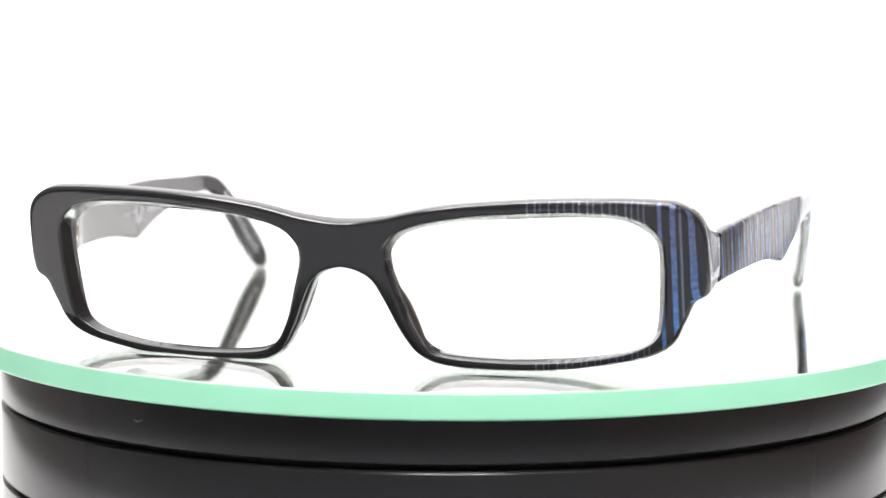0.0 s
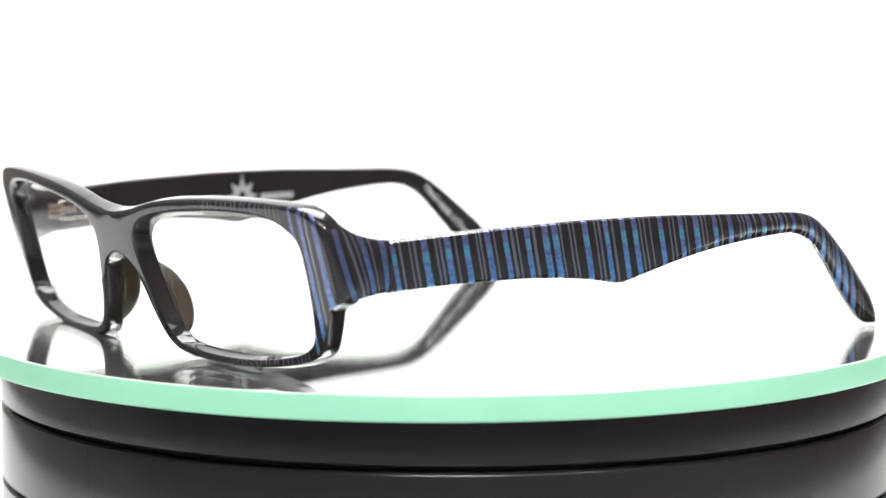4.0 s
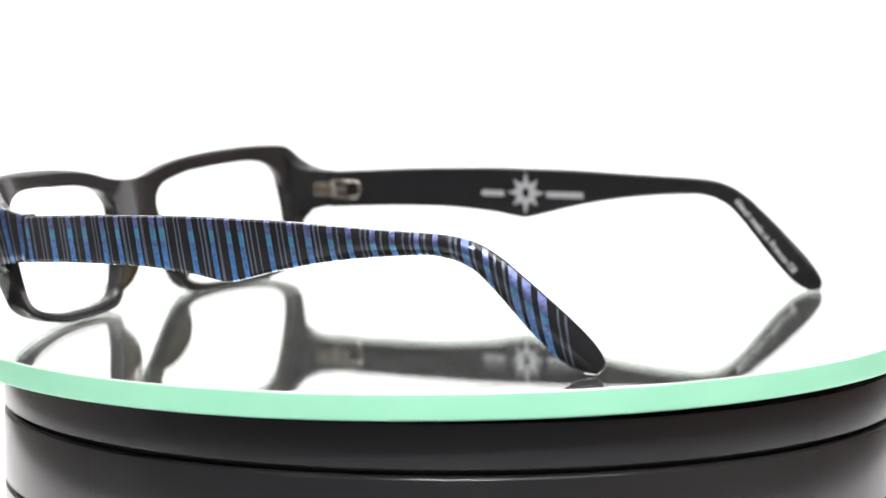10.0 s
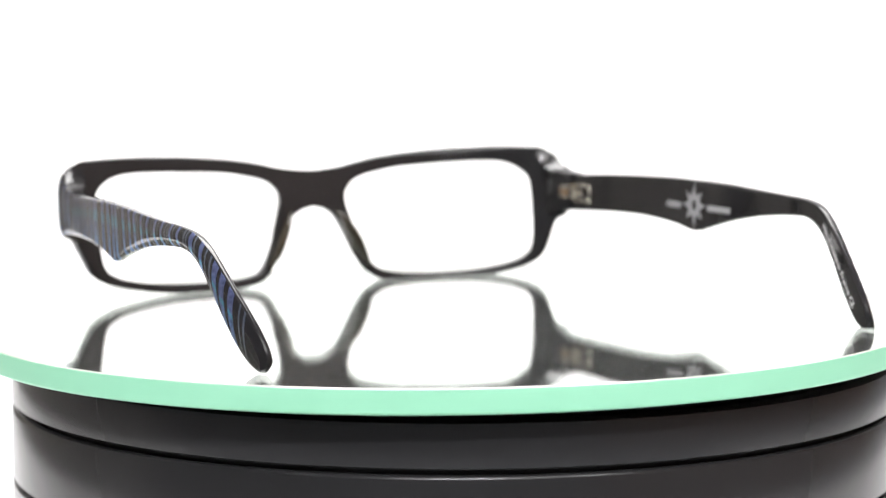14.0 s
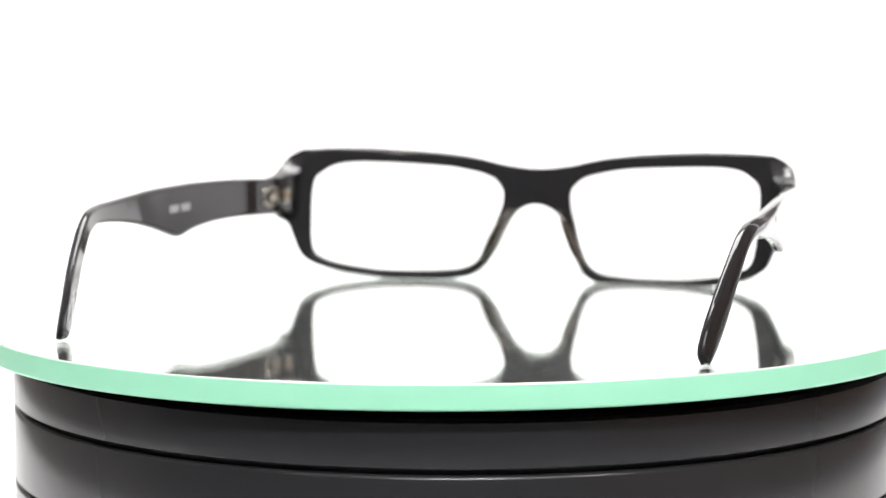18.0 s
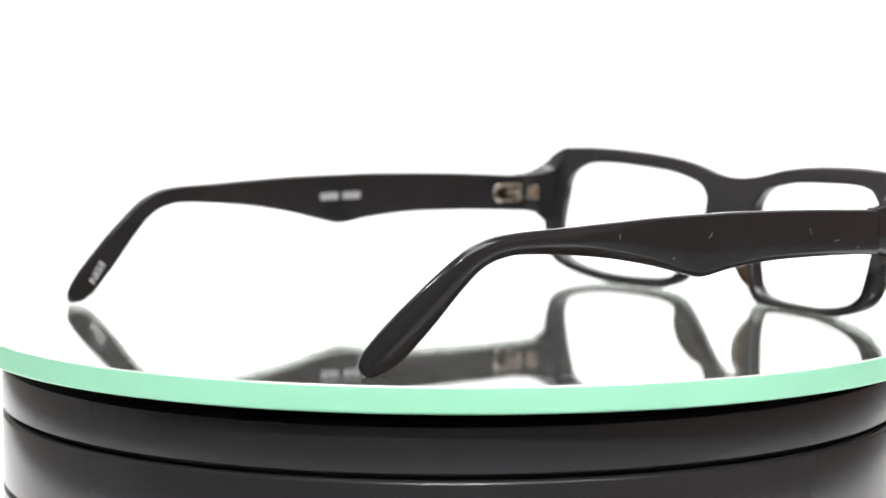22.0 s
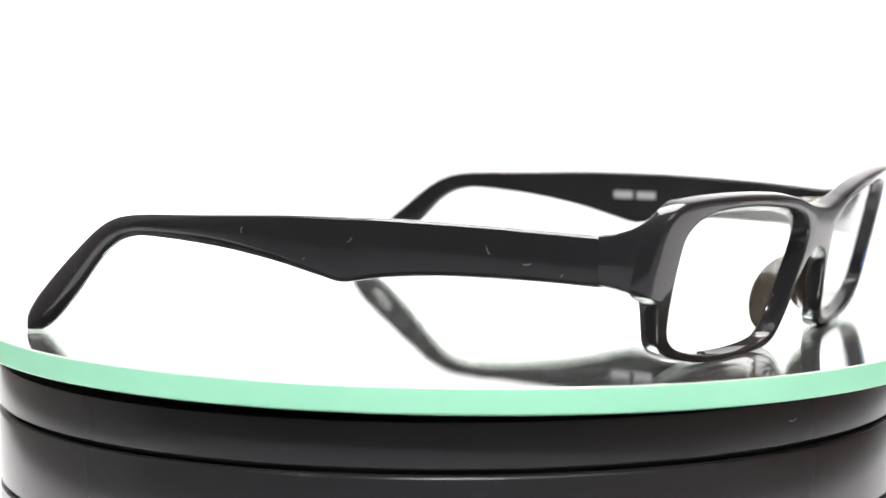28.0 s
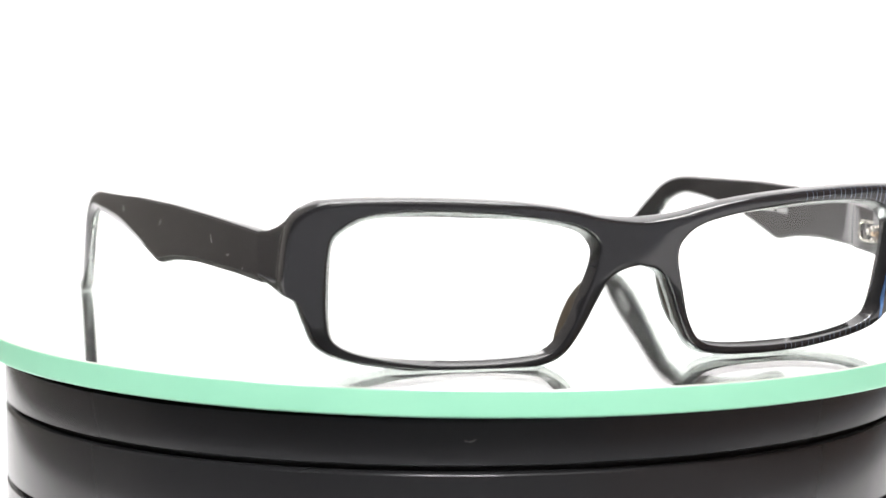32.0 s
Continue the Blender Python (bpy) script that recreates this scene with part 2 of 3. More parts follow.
def curve(points, per, closed=False, first=None, last=None):
    """A Catmull-Rom curve through points (tuples of any size), with per steps to a span."""
    p = [np.array(x, float) for x in points]
    n = len(p)
    out = []
    for i in range(n if closed else n - 1):
        if closed:
            a, b, c, d = p[i - 1], p[i], p[(i + 1) % n], p[(i + 2) % n]
        else:
            a = p[i - 1] if i else (np.array(first, float) if first is not None else 2 * p[0] - p[1])
            b, c = p[i], p[i + 1]
            d = p[i + 2] if i + 2 < n else (np.array(last, float) if last is not None else 2 * p[-1] - p[-2])
        for k in range(per):
            t = k / per
            out.append(0.5 * (2 * b + (c - a) * t + (2 * a - 5 * b + 4 * c - d) * t * t + (3 * b - a - 3 * c + d) * t ** 3))
    if not closed:
        out.append(p[-1])
    return out


# ---- the place ----
def room():
    def panel(name, size, m, mat, label="", bevel=0.0):
        return tagged(new(name, from_bm(name, block(size, bevel, m), [mat])), label, kind="structure")

    panel("floor", (4.4, 5.0, 0.1), pose(0, -0.9, -0.87), floor_wood, "brown floor under the photo table")
    panel("ceiling", (4.4, 5.0, 0.1), pose(0, -0.9, 2.48), white_paper, "white room ceiling")
    for name, size, m in (("wall_south", (4.4, 0.1, 3.25), pose(0, -3.4, 0.8)), ("wall_north", (4.4, 0.1, 3.25), pose(0, 1.6, 0.8)),
                          ("wall_east", (0.1, 4.9, 3.25), pose(2.2, -0.9, 0.8)), ("wall_west", (0.1, 4.9, 3.25), pose(-2.2, -0.9, 0.8))):
        panel(name, size, m, {"wall_east": east_paint, "wall_west": west_paint, "wall_south": south_paint}.get(name, wall_paint),
              {"wall_east": "unseen room wall, brown for warm reflections", "wall_west": "unseen room wall, dark grey to dim reflections", "wall_south": "unseen room wall, grey-blue to dim reflections"}.get(name, "plain pale grey painted room wall"))


def photo_table():
    table = tagged(new("photo_table"), "grey wooden table under the turntable and paper sweep", "table")
    table.location = (0, 0.1, -0.05)
    part("tabletop", from_bm("tabletop", block((1.3, 1.3, 0.03), 0.003, pose(0, 0, -0.018)), [table_wood]), table)
    leg = from_bm("leg", block((0.05, 0.05, 0.737), 0.004), [dark_metal])
    for x in (-0.6, 0.6):
        for y in (-0.6, 0.6):
            part("leg", leg, table).location = (x, y, -0.4015)


def paper_sweep():
    """Seamless white paper that runs over the table and up behind the turntable."""
    line = [(-0.15, -0.0515)] + [(0.32 + 0.25 * math.sin(a), 0.1985 - 0.25 * math.cos(a)) for a in np.linspace(0, math.pi / 2, 16)] + [(0.57, 0.75)]
    verts, faces = [], []
    for y, z in line:
        verts += [(-0.29, y, z), (0.29, y, z)]
    n = len(verts)
    for y, z in line:
        verts += [(-0.29, y + 0.0005, z - 0.0005), (0.29, y + 0.0005, z - 0.0005)]
    for k in range(len(line) - 1):
        i = 2 * k
        faces += [(i, i + 1, i + 3, i + 2), (n + i, n + i + 2, n + i + 3, n + i + 1), (i, i + 2, n + i + 2, n + i), (i + 1, n + i + 1, n + i + 3, i + 3)]
    faces += [(0, n, n + 1, 1), (n - 2, n - 1, 2 * n - 1, 2 * n - 2)]
    ob = new("paper_sweep", recalc(mesh_of("paper_sweep", verts, faces, [white_paper], sharp=60)))
    tagged(ob, "overexposed seamless white paper backdrop behind the turntable", "backdrop")


# unseen tent and cards, added to shape what the glossy parts reflect
def light_tent():
    tent = tagged(new("light_tent"), "unseen open-fronted white light tent for reflections, with one brown card", "light tent")
    tent.location = (0, 0, -0.05)
    for x, near, high, board, words in ((-0.315, -0.13, 0.72, left_board, "dark brown card added for muted reflections"), (0.315, 0.265, 0.075, right_board, "low white card added for bright reflections")):
        part("reflection_card", from_bm("reflection_card", block((0.003, 0.565 - near, high), 0, pose(x, (0.565 + near) / 2, high / 2 + 0.003)), [board]), tent, words)
    part("top_cloth", from_bm("top_cloth", block((0.70, 0.62, 0.003), 0, pose(0, 0.27, 0.775)), [white_cloth]), tent)
    for x in (-0.331, 0.331):
        for y in (0.30, 0.55):
            part("pole", from_bm("pole", rod(0.012, 0.765, pose(x, y, 0.3825)), [white_cloth]), tent)


def fibre(points, radius, m):
    """A short curled thread of lint."""
    verts, faces = [], []
    pts = curve(points, 4)
    for x, y in pts:
        for k in range(4):
            a = k * math.pi / 2
            verts.append(m @ Vector((x * MM, y * MM + radius * MM * math.cos(a), radius * MM * math.sin(a))))
    for i in range(len(pts) - 1):
        for k in range(4):
            l = (k + 1) % 4
            faces.append((4 * i + k, 4 * i + l, 4 * i + 4 + l, 4 * i + 4 + k))
    return mesh_of("lint_thread", verts, faces, [lint])


# ---- the turntable ----
DISC_AT, DISC_R, DISC_D = (0.8, -2.1), 105.6, 5.0


def turntable():
    t = tagged(new("turntable"), "round black turntable drum carrying a green-edged glass mirror disc", "turntable")
    drum = [(0.1, -7.0), (94.6, -7.0), (97.8, -7.15), (98.8, -7.6), (99.1, -8.4), (99.1, -16.0), (98.8, -16.25), (97.8, -16.3), (97.6, -16.45)]
    part("upper_drum", turned("upper_drum", drum + [(0.1, -16.45)], [drum_black]), t, "glossy black plastic upper drum ring")
    low = [(0.1, -17.35), (97.6, -17.35), (98.1, -17.4), (98.55, -17.56), (98.9, -17.85), (99.1, -18.3), (99.1, -32.6), (98.6, -32.8), (97.6, -32.9), (97.6, -33.8),
           (98.6, -33.9), (99.1, -34.2), (99.1, -49.4), (98.4, -49.9), (0.1, -49.9)]
    part("lower_drum", turned("lower_drum", low, [drum_black]), t, "glossy black plastic lower drum")
    part("groove_ring", turned("groove_ring", [(97.0, -16.45), (97.0, -17.35)], [matt_black]), t, "dark gap between the drum rings")
    lying = Matrix.Rotation(radians(-110.8), 4, "Z") @ Matrix.Translation((99.16 * MM, 0, -11.6 * MM)) @ Matrix(((0, 0, 1, 0), (1, 0, 0, 0), (0, 1, 0, 0), (0, 0, 0, 1)))
    part("lint_thread", fibre([(-1.1, 0.2), (-0.5, -0.1), (0.3, -0.05), (1.0, 0.35)], 0.035, lying), t, "pale thread of lint on the drum")
    # the disc lies a little out of true
    disc = part("mirror_disc", bpy.data.meshes.new("hub"), t, "round mirror of float glass with a ground mint-green edge")
    c, r, d = DISC_AT, DISC_R, DISC_D
    disc.data = turned("silvering", [(0.05, -d + 0.05), (r - 0.5, -d + 0.05), (r - 0.5, -d), (0.05, -d)], [mirror_silver, matt_black], index=[0, 1, 1], centre=c)
    n = Vector((0.0088, -0.0078, 1)).normalized()
    disc.matrix_basis = Matrix.Translation((0, 0, -0.42 * MM)) @ Vector((0, 0, 1)).rotation_difference(n).to_matrix().to_4x4()
    part("glass_top", turned("glass_top", [(r - 0.45, 0), (0.05, 0)], [float_glass], centre=c), disc, "clear polished glass face")
    edge = [(r - 0.5, -0.004), (r - 0.42, 0), (r - 0.08, -0.2), (r, -0.4), (r, -d + 0.35), (r - 0.3, -d - 0.02), (r - 0.55, -d - 0.02), (r - 0.5, -0.004)]
    part("ground_edge", turned("ground_edge", edge, [green_edge, bevel_glass], index=[1, 1, 0, 0, 0, 0, 1], centre=c), disc, "mint-green ground glass edge")
    # added disc that keeps the gap under the mirror dark
    part("gap_filler", turned("gap_filler", [(0.1, -d - 0.05), (92.5, -d - 0.05), (92.5, -6.95), (0.1, -6.95)], [matt_black]), disc, "near-black filler for the shaded gap under the mirror")
    rnd = random.Random(4)
    bm = bmesh.new()
    for _ in range(150):
        a, q = rnd.uniform(0, 6.283), r * math.sqrt(rnd.uniform(0.02, 0.93))
        s = rnd.choice((0.05, 0.06, 0.08, 0.12)) * MM
        m = Matrix.Translation(((c[0] + q * math.cos(a)) * MM, (c[1] + q * math.sin(a)) * MM, s * 0.5)) @ Matrix.Rotation(a * 3, 4, "Z") @ Matrix.Diagonal((s * rnd.uniform(1, 2.2), s, s * 0.6, 1))
        bmesh.ops.create_icosphere(bm, subdivisions=1, radius=1, matrix=m)
    tagged(part("dust", from_bm("dust", bm, [lint]), disc, "loose white dust specks"), kind="stuff")
    # scratch marks on the mirror, built as thin pale threads
    for x, y, turn, long in ((88, 44, 118, 5.5), (86.5, 47, 112, 4.0), (89, 40.5, 121, 6.0), (85, 49, 106, 3.0), (90, 36, 116, 4.5), (-60, -70, 40, 3.5), (-87, 30, 75, 2.5)):
        bow = [(-long / 2, 0), (-long / 6, 0.25), (long / 4, -0.15), (long / 2, 0.2)]
        flat = pose(x * MM, y * MM, 0.05 * MM, 0, 0, turn)
        part("hair_scratch", fibre(bow, 0.03, flat), disc, "fine pale scratch mark on the glass")
    return t


# ---- the eyeglasses ----
XC, THICK = 3.0, 4.2


def front_place(u, z, d):
    """A place on the front: u sideways from its middle, z up, d behind the front face; millimetres."""
    # the plain half hangs a little lower at its bottom
    sag = 0.55 * min(1.0, max(0.0, (14 - z) / 12)) * min(1.0, max(0.0, -u / 14))
    return Vector((XC + u, -84.6 + d + 0.0019 * u * u - 0.245 * (z - 18), z - 0.004 * u - sag)) * MM


OPENING = [(9.4, 23.2), (10.9, 24.7), (13.4, 26.0), (17, 27.0), (22, 27.9), (28, 28.6), (38, 29.4), (48.5, 29.4), (55, 28.5), (58.8, 26.4),
           (60.4, 24), (60.7, 19), (60.5, 14), (60.1, 10.4), (59.2, 6.6), (56.8, 4.3), (52, 2.6), (42, 0.9), (31, 0.4), (20, 1.0), (15.2, 2.8),
           (12.2, 7.2), (10.2, 13.1), (9.2, 16.2), (8.6, 18.4), (8.4, 20.3), (8.6, 21.9)]
RIM = [(0, 26.5), (4, 26.8), (9, 27.6), (13, 28.6), (18, 29.6), (26, 30.6), (38, 31.4), (50, 31.7), (59, 31.5), (63.4, 30.85), (67.5, 27.9),
       (68.3, 21), (68.1, 14.8), (65.5, 12.8), (63.4, 8.7), (60.9, 4.5), (55.1, 1.7), (43, -0.4), (31, -1), (19.5, -0.5), (13.9, 1.5), (10.5, 6),
       (7.8, 11.8), (5.0, 16.3), (0, 18.1)]


def front_loops():
    per = 5
    inner = curve(OPENING, per, closed=True)
    outer = curve(RIM, per, first=(-4, 26.8), last=(-5.5, 16.4))
    for _ in range(4):
        outer[42:56] = [(outer[i - 1] + 2 * outer[i] + outer[i + 1]) / 4 for i in range(42, 56)]
    spare = len(inner) - len(outer)
    for k in range(spare):
        f = (k + 1) / (spare + 1)
        outer.append(np.array((0, 18.1 + f * 8.4)))
    return inner, outer


def top_rise(i, x):
    """How much higher the back of the upper rim stands than its front."""
    if i > 24 * 5:
        return 0.82 + 0.3 * max(0, 1 - x / 14)
    return (0.82 + 0.3 * max(0, 1 - x / 14)) * min(1.0, max(0.0, 1 - (i - 43) / 13))


def front_half(side):
    """One half of the frame front as a tube of rounded section between opening and rim."""
    inner, outer = front_loops()
    n = len(inner)
    verts, faces, idx, uvs = [], [], [], []
    mats = [black, front_bands if side > 0 else black]
    for i in range(n):
        a, b = np.array(inner[i]), np.array(outer[i])
        seam = b[0] < 0.03
        if seam:
            b[0] = 0.0
        w = np.linalg.norm(b - a)
        over = i <= 12 * 5
        r = min(0.6, w * (0.24 if over else 0.36))
        # the two ends of the seam are rounded off upwards and downwards
        brink = -1 if i == 0 else 1 if i == 24 * 5 else 0
        ro = 0.5 if brink else 0.0 if seam else min(1.0, w * 0.58) if over else min(0.75, w * 0.36)
        if 0 < i < 4:
            ro = min(ro, 0.5 + 0.13 * i)
        rb = 0.12 if 9 * 5 - 2 <= i <= 12 * 5 else min(0.7, ro)
        # the free side wall below the end piece is rounded off at its back
        k = max(0.0, min(1.0, (i - 61) / 3, (88 - i) / 8))
        rb += k * (min(1.7, w * 0.42) - rb)
        g = min(0.12, w * 0.05)
        wide = w * 0.3 if seam else g
        # the opening is cut slightly aslant: narrower at the back towards the temple
        rise = top_rise(i, b[0])
        drop = 0.5 * max(0.0, min(1.0, (i - 66) / 6, (104 - i) / 6))
        slant = np.array((-1.1 * max(0, (a[0] - 20) / 40) + 0.3 * max(0, (20 - a[0]) / 12), -0.35))
        lean = 0.1 * max(0.0, min(1.0, (i - 45) / 5, (63 - i) / 3))
        sect = [(0, r), (0.3 * r, 0.3 * r), (r, 0)]
        sect += [(r + g, -0.01), (w * 0.45 if seam else w * 0.5, -0.03), (w - ro - wide - lean, -0.01)]
        sect += [(w - ro - lean, 0), (w - 0.5 * ro - lean, 0.134 * ro), (w - 0.134 * ro - lean, 0.5 * ro), (w - lean, ro), (w, THICK - rb), (w - 0.3 * rb, THICK - 0.3 * rb), (w - rb, THICK)]
        sect += [(w - rb - g, THICK), (r + g, THICK), (r, THICK), (0.3 * r, THICK - 0.3 * r), (0, THICK - r), (0.35, THICK * 0.5)]
        if seam:
            sect = [(x, -0.03 if x > w * 0.4 and y < 0.5 and (j <= 6 or not brink) else y) for j, (x, y) in enumerate(sect)]
        # the opening narrows towards the back all round, least at the nose
        inward = 1.0 - 0.6 * min(1.0, max(0.0, (17 - a[0]) / 6))
        for j, (s, d) in enumerate(sect):
            pull = brink * (w - s) if 6 <= j <= 12 else 0.0
            if brink and pull:
                s = w
            p = a - (b - a) / w * inward * (d / THICK) * (1 - s / w) + (b - a) * s / w + slant * (d / THICK) * (1 - s / w) + np.array((0, rise - drop)) * (d / THICK) * (s / w) + np.array((0, pull))
            verts.append(front_place(side * p[0], p[1], d))
            wrap = (d + 0.12 * (p[1] - 29)) * (s / w) ** 6 if 46 <= i <= 62 else 0.0
            uvs.append(((p[0] + wrap) * MM, (31.5 - p[1]) * MM * 0.35))
    m = len(sect)
    for i in range(n):
        j = (i + 1) % n
        flat = outer[i][0] < 0.03 and outer[j][0] < 0.03
        for k in range(m):
            l = (k + 1) % m
            if flat and 6 <= k <= 11:
                continue
            q = (i * m + k, i * m + l, j * m + l, j * m + k)
            faces.append(q if side > 0 else q[::-1])
            idx.append(1 if k <= (5 if 62 <= i <= 84 else 8) or (k == 9 and 50 <= i <= 60) else 0)
    # end piece: a block that runs back from the rim's outer corner, with a hollow slope down to the temple joint
    joint = (68.4, -64.51) if side > 0 else (69.7, -65.31)
    tilt = 0.004 * side * 68
    zj, zb = (25.05 + tilt, 15.35 + tilt) if side > 0 else (25.8 + tilt, 16.3 + tilt)
    xo, xi = joint[0], joint[0] - 4.3
    start, end = [], []
    for i in range(42, 61):
        x, z = outer[i]
        start.append((x, z + top_rise(i, x) - 0.7 * max(0, 1 - (i - 42) / 5)))
        if i <= 50:
            q = (i - 42) / 8
            end.append((xi + 0.7 + (xo - xi - 1.4) * q, zj))
        else:
            q = (i - 51) / 9
            end.append((xo - 0.25 * max(0, 1 - q * 9) + 0.1 * math.sin(q * math.pi), zj - 0.25 + (zb + 0.9 - zj + 0.25) * q))
    start += [(67.4, 14.6), (66.5, 14.5), (62.6, 14.5), (62.2, 15.5), (62.2, 28.5)]
    end += [(xo - 0.3, zb + 0.3), (xo - 0.9, zb), (xi + 0.7, zb), (xi, zb + 0.7), (xi, zj - 0.7)]
    base, stations, ring = len(verts), 12, len(start)
    for k in range(stations):
        f = k / (stations - 1)
        w = (1 - f) ** 1.75
        g = 1 - f
        for j, (p, q) in enumerate(zip(start, end)):
            low = min(1.0, max(0.0, (24 - p[1]) / 8))
            # the inner part of the slope falls off steeply behind the rim
            steep = (1 - f) ** (1.75 + 3.0 * (max(0.0, 1 - j / 8) if j < ring - 2 else 1.0))
            v = steep + (g - steep) * low
            here = front_place(side * p[0], p[1], THICK - 0.13) / MM
            x = p[0] + (q[0] - p[0]) * f
            z = p[1] * v + q[1] * (1 - v)
            verts.append(Vector((XC + side * x, here.y + (joint[1] - here.y) * f, z - 0.004 * side * x)) * MM)
            uvs.append(((67.9 + THICK + f * 8.9 - 0.12 * (29 - z)) * MM, max(0.2, start[8][1] * w + zj * (1 - w) - z) * MM))
    for k in range(stations - 1):
        for l in range(ring):
            a, b = base + k * ring + l, base + k * ring + (l + 1) % ring
            q = (a, b, b + ring, a + ring)
            faces.append(q if side < 0 else q[::-1])
            idx.append(1 if 8 <= l <= 19 else 0)
    cap = tuple(base + (stations - 1) * ring + l for l in range(ring))
    faces.append(cap)
    idx.append(0)
    return recalc(mesh_of("front_half", verts, faces, mats, idx, uvs, sharp=50))


def nose_pad(side):
    """A smooth wing of acetate behind the nasal rim."""
    path = curve([(5.2, 17.2), (6.6, 14.6), (8.4, 11.0), (10.4, 6.8), (13.0, 2.9)], 7)
    verts, faces = [], []
    n = 12
    for i, (u, z) in enumerate(path):
        f = i / (len(path) - 1)
        swell = max(0.0, math.sin(math.pi * f ** 1.15)) ** 0.7
        depth, half = 1.4 + 4.4 * swell, 0.35 + 0.7 * swell
        for k in range(n):
            a = 2 * math.pi * k / n
            d = THICK - 1.2 + depth * (0.5 - 0.5 * math.cos(a))
            s = half * math.sin(a)
            verts.append(front_place(side * (u + 0.9 + s + 0.12 * (d - THICK)), z + s * 0.35 + 0.06 * (d - THICK), d))
    for i in range(len(path) - 1):
        for k in range(n):
            l = (k + 1) % n
            faces.append((i * n + k, i * n + l, (i + 1) * n + l, (i + 1) * n + k))
    faces += [tuple(range(n)), tuple((len(path) - 1) * n + k for k in range(n))]
    return recalc(mesh_of("nose_pad", verts, faces, [honey], sharp=70))


def lens(side):
    inner, _ = front_loops()
    mid = sum(np.array(p) for p in inner) / len(inner)
    n, rings = len(inner), 7
    verts, faces = [], []
    for k in range(rings):
        f = (k + 1) / rings
        for p in inner:
            q = mid + (np.array(p) - mid) * f * 1.008
            verts.append(front_place(side * q[0], q[1], 2.2))
    verts.append(front_place(side * mid[0], mid[1], 2.2))
    for i in range(n):
        j = (i + 1) % n
        faces.append((rings * n, i, j))
        for k in range(rings - 1):
            faces.append((k * n + i, k * n + n + i, k * n + n + j, k * n + j))
    return recalc(mesh_of("lens", verts, faces, [lens_glass], sharp=50))


# temple outline: top and bottom (y, z) pairs from joint to tip
TEMPLE_TOP = [(-64.45, 24.8), (-54.6, 25.4), (-43.7, 26.0), (-32.8, 26.4), (-22, 26.7), (-17, 26.7), (-13.2, 26.7), (-9, 26.7), (-0.4, 26.6), (10.3, 26.2),
              (21.2, 25.8), (30, 25.55), (35.5, 25.0), (39.5, 23.8), (43.4, 21.5), (48.5, 17.4), (54.3, 12.3), (58.7, 8.1), (61.5, 4.9), (62.9, 2.3), (62.5, 0.5)]
TEMPLE_LOW = [(-64.45, 15.2), (-54.7, 15.8), (-43.8, 16.1), (-32.9, 16.1), (-22, 15.3), (-17, 14.5), (-13.2, 14.1), (-9, 15.05), (-0.4, 17.3), (10.4, 19.4),
              (21.2, 20.7), (30, 21.25), (33.2, 21.0), (36.2, 20.2), (39.4, 18.4), (43.4, 14.5), (48.7, 8.5), (53.0, 4.1), (56.4, 1.3), (59.3, -0.1), (61.7, -0.35)]
OUT_LEFT = [(-66, 71.4), (-40, 74.2), (-23, 75.5), (-12, 76.0), (10, 76.6), (33, 75.6), (42, 74.1), (52, 72.0), (58, 70.3), (63, 69.0)]
OUT_RIGHT = [(-66, 66.6), (-52, 68.5), (-15, 71.9), (10, 73.4), (33, 73.7), (42, 72.9), (52, 71.4), (58, 70.4), (63, 69.6)]


def temple_line(side):
    top = curve(TEMPLE_TOP, 5)
    low = curve(TEMPLE_LOW, 5)
    if side < 0:
        def shift(p):
            f = (p[0] + 64.45) / 126
            return np.array((p[0] - 0.8 + 2.0 * f, p[1] + 0.7))
        top, low = [shift(p) for p in top], [shift(p) for p in low]
    return top, low


def out_at(side, y):
    table = OUT_LEFT if side > 0 else OUT_RIGHT
    xs = [a for a, _ in table]
    k = max(0, min(len(xs) - 2, int(np.searchsorted(xs, y)) - 1))
    # smooth between the given places
    slopes = np.gradient([b for _, b in table], xs)
    h = xs[k + 1] - xs[k]
    t = min(1.0, max(0.0, (y - xs[k]) / h))
    a, b = table[k][1], table[k + 1][1]
    return (2 * t ** 3 - 3 * t * t + 1) * a + (t ** 3 - 2 * t * t + t) * h * slopes[k] + (-2 * t ** 3 + 3 * t * t) * b + (t ** 3 - t * t) * h * slopes[k + 1]


def temple_thick(f):
    """Full behind the hinge, then a short slope to the thinner blade."""
    q = min(1.0, max(0.0, (f - 0.085) / 0.032))
    return 3.45 - 0.85 * q * q * (3 - 2 * q) - 0.3 * min(1, max(0, (f - 0.7) / 0.3))


def temple_spot(side, y, z, lift):
    """A place on the temple's inner (lift < 0) or outer face."""
    f = (y + 64.45) / 126
    x = out_at(side, y)
    x = x + lift if lift > 0 else x - temple_thick(f) + lift
    return Vector((side * x, y, z)) * MM


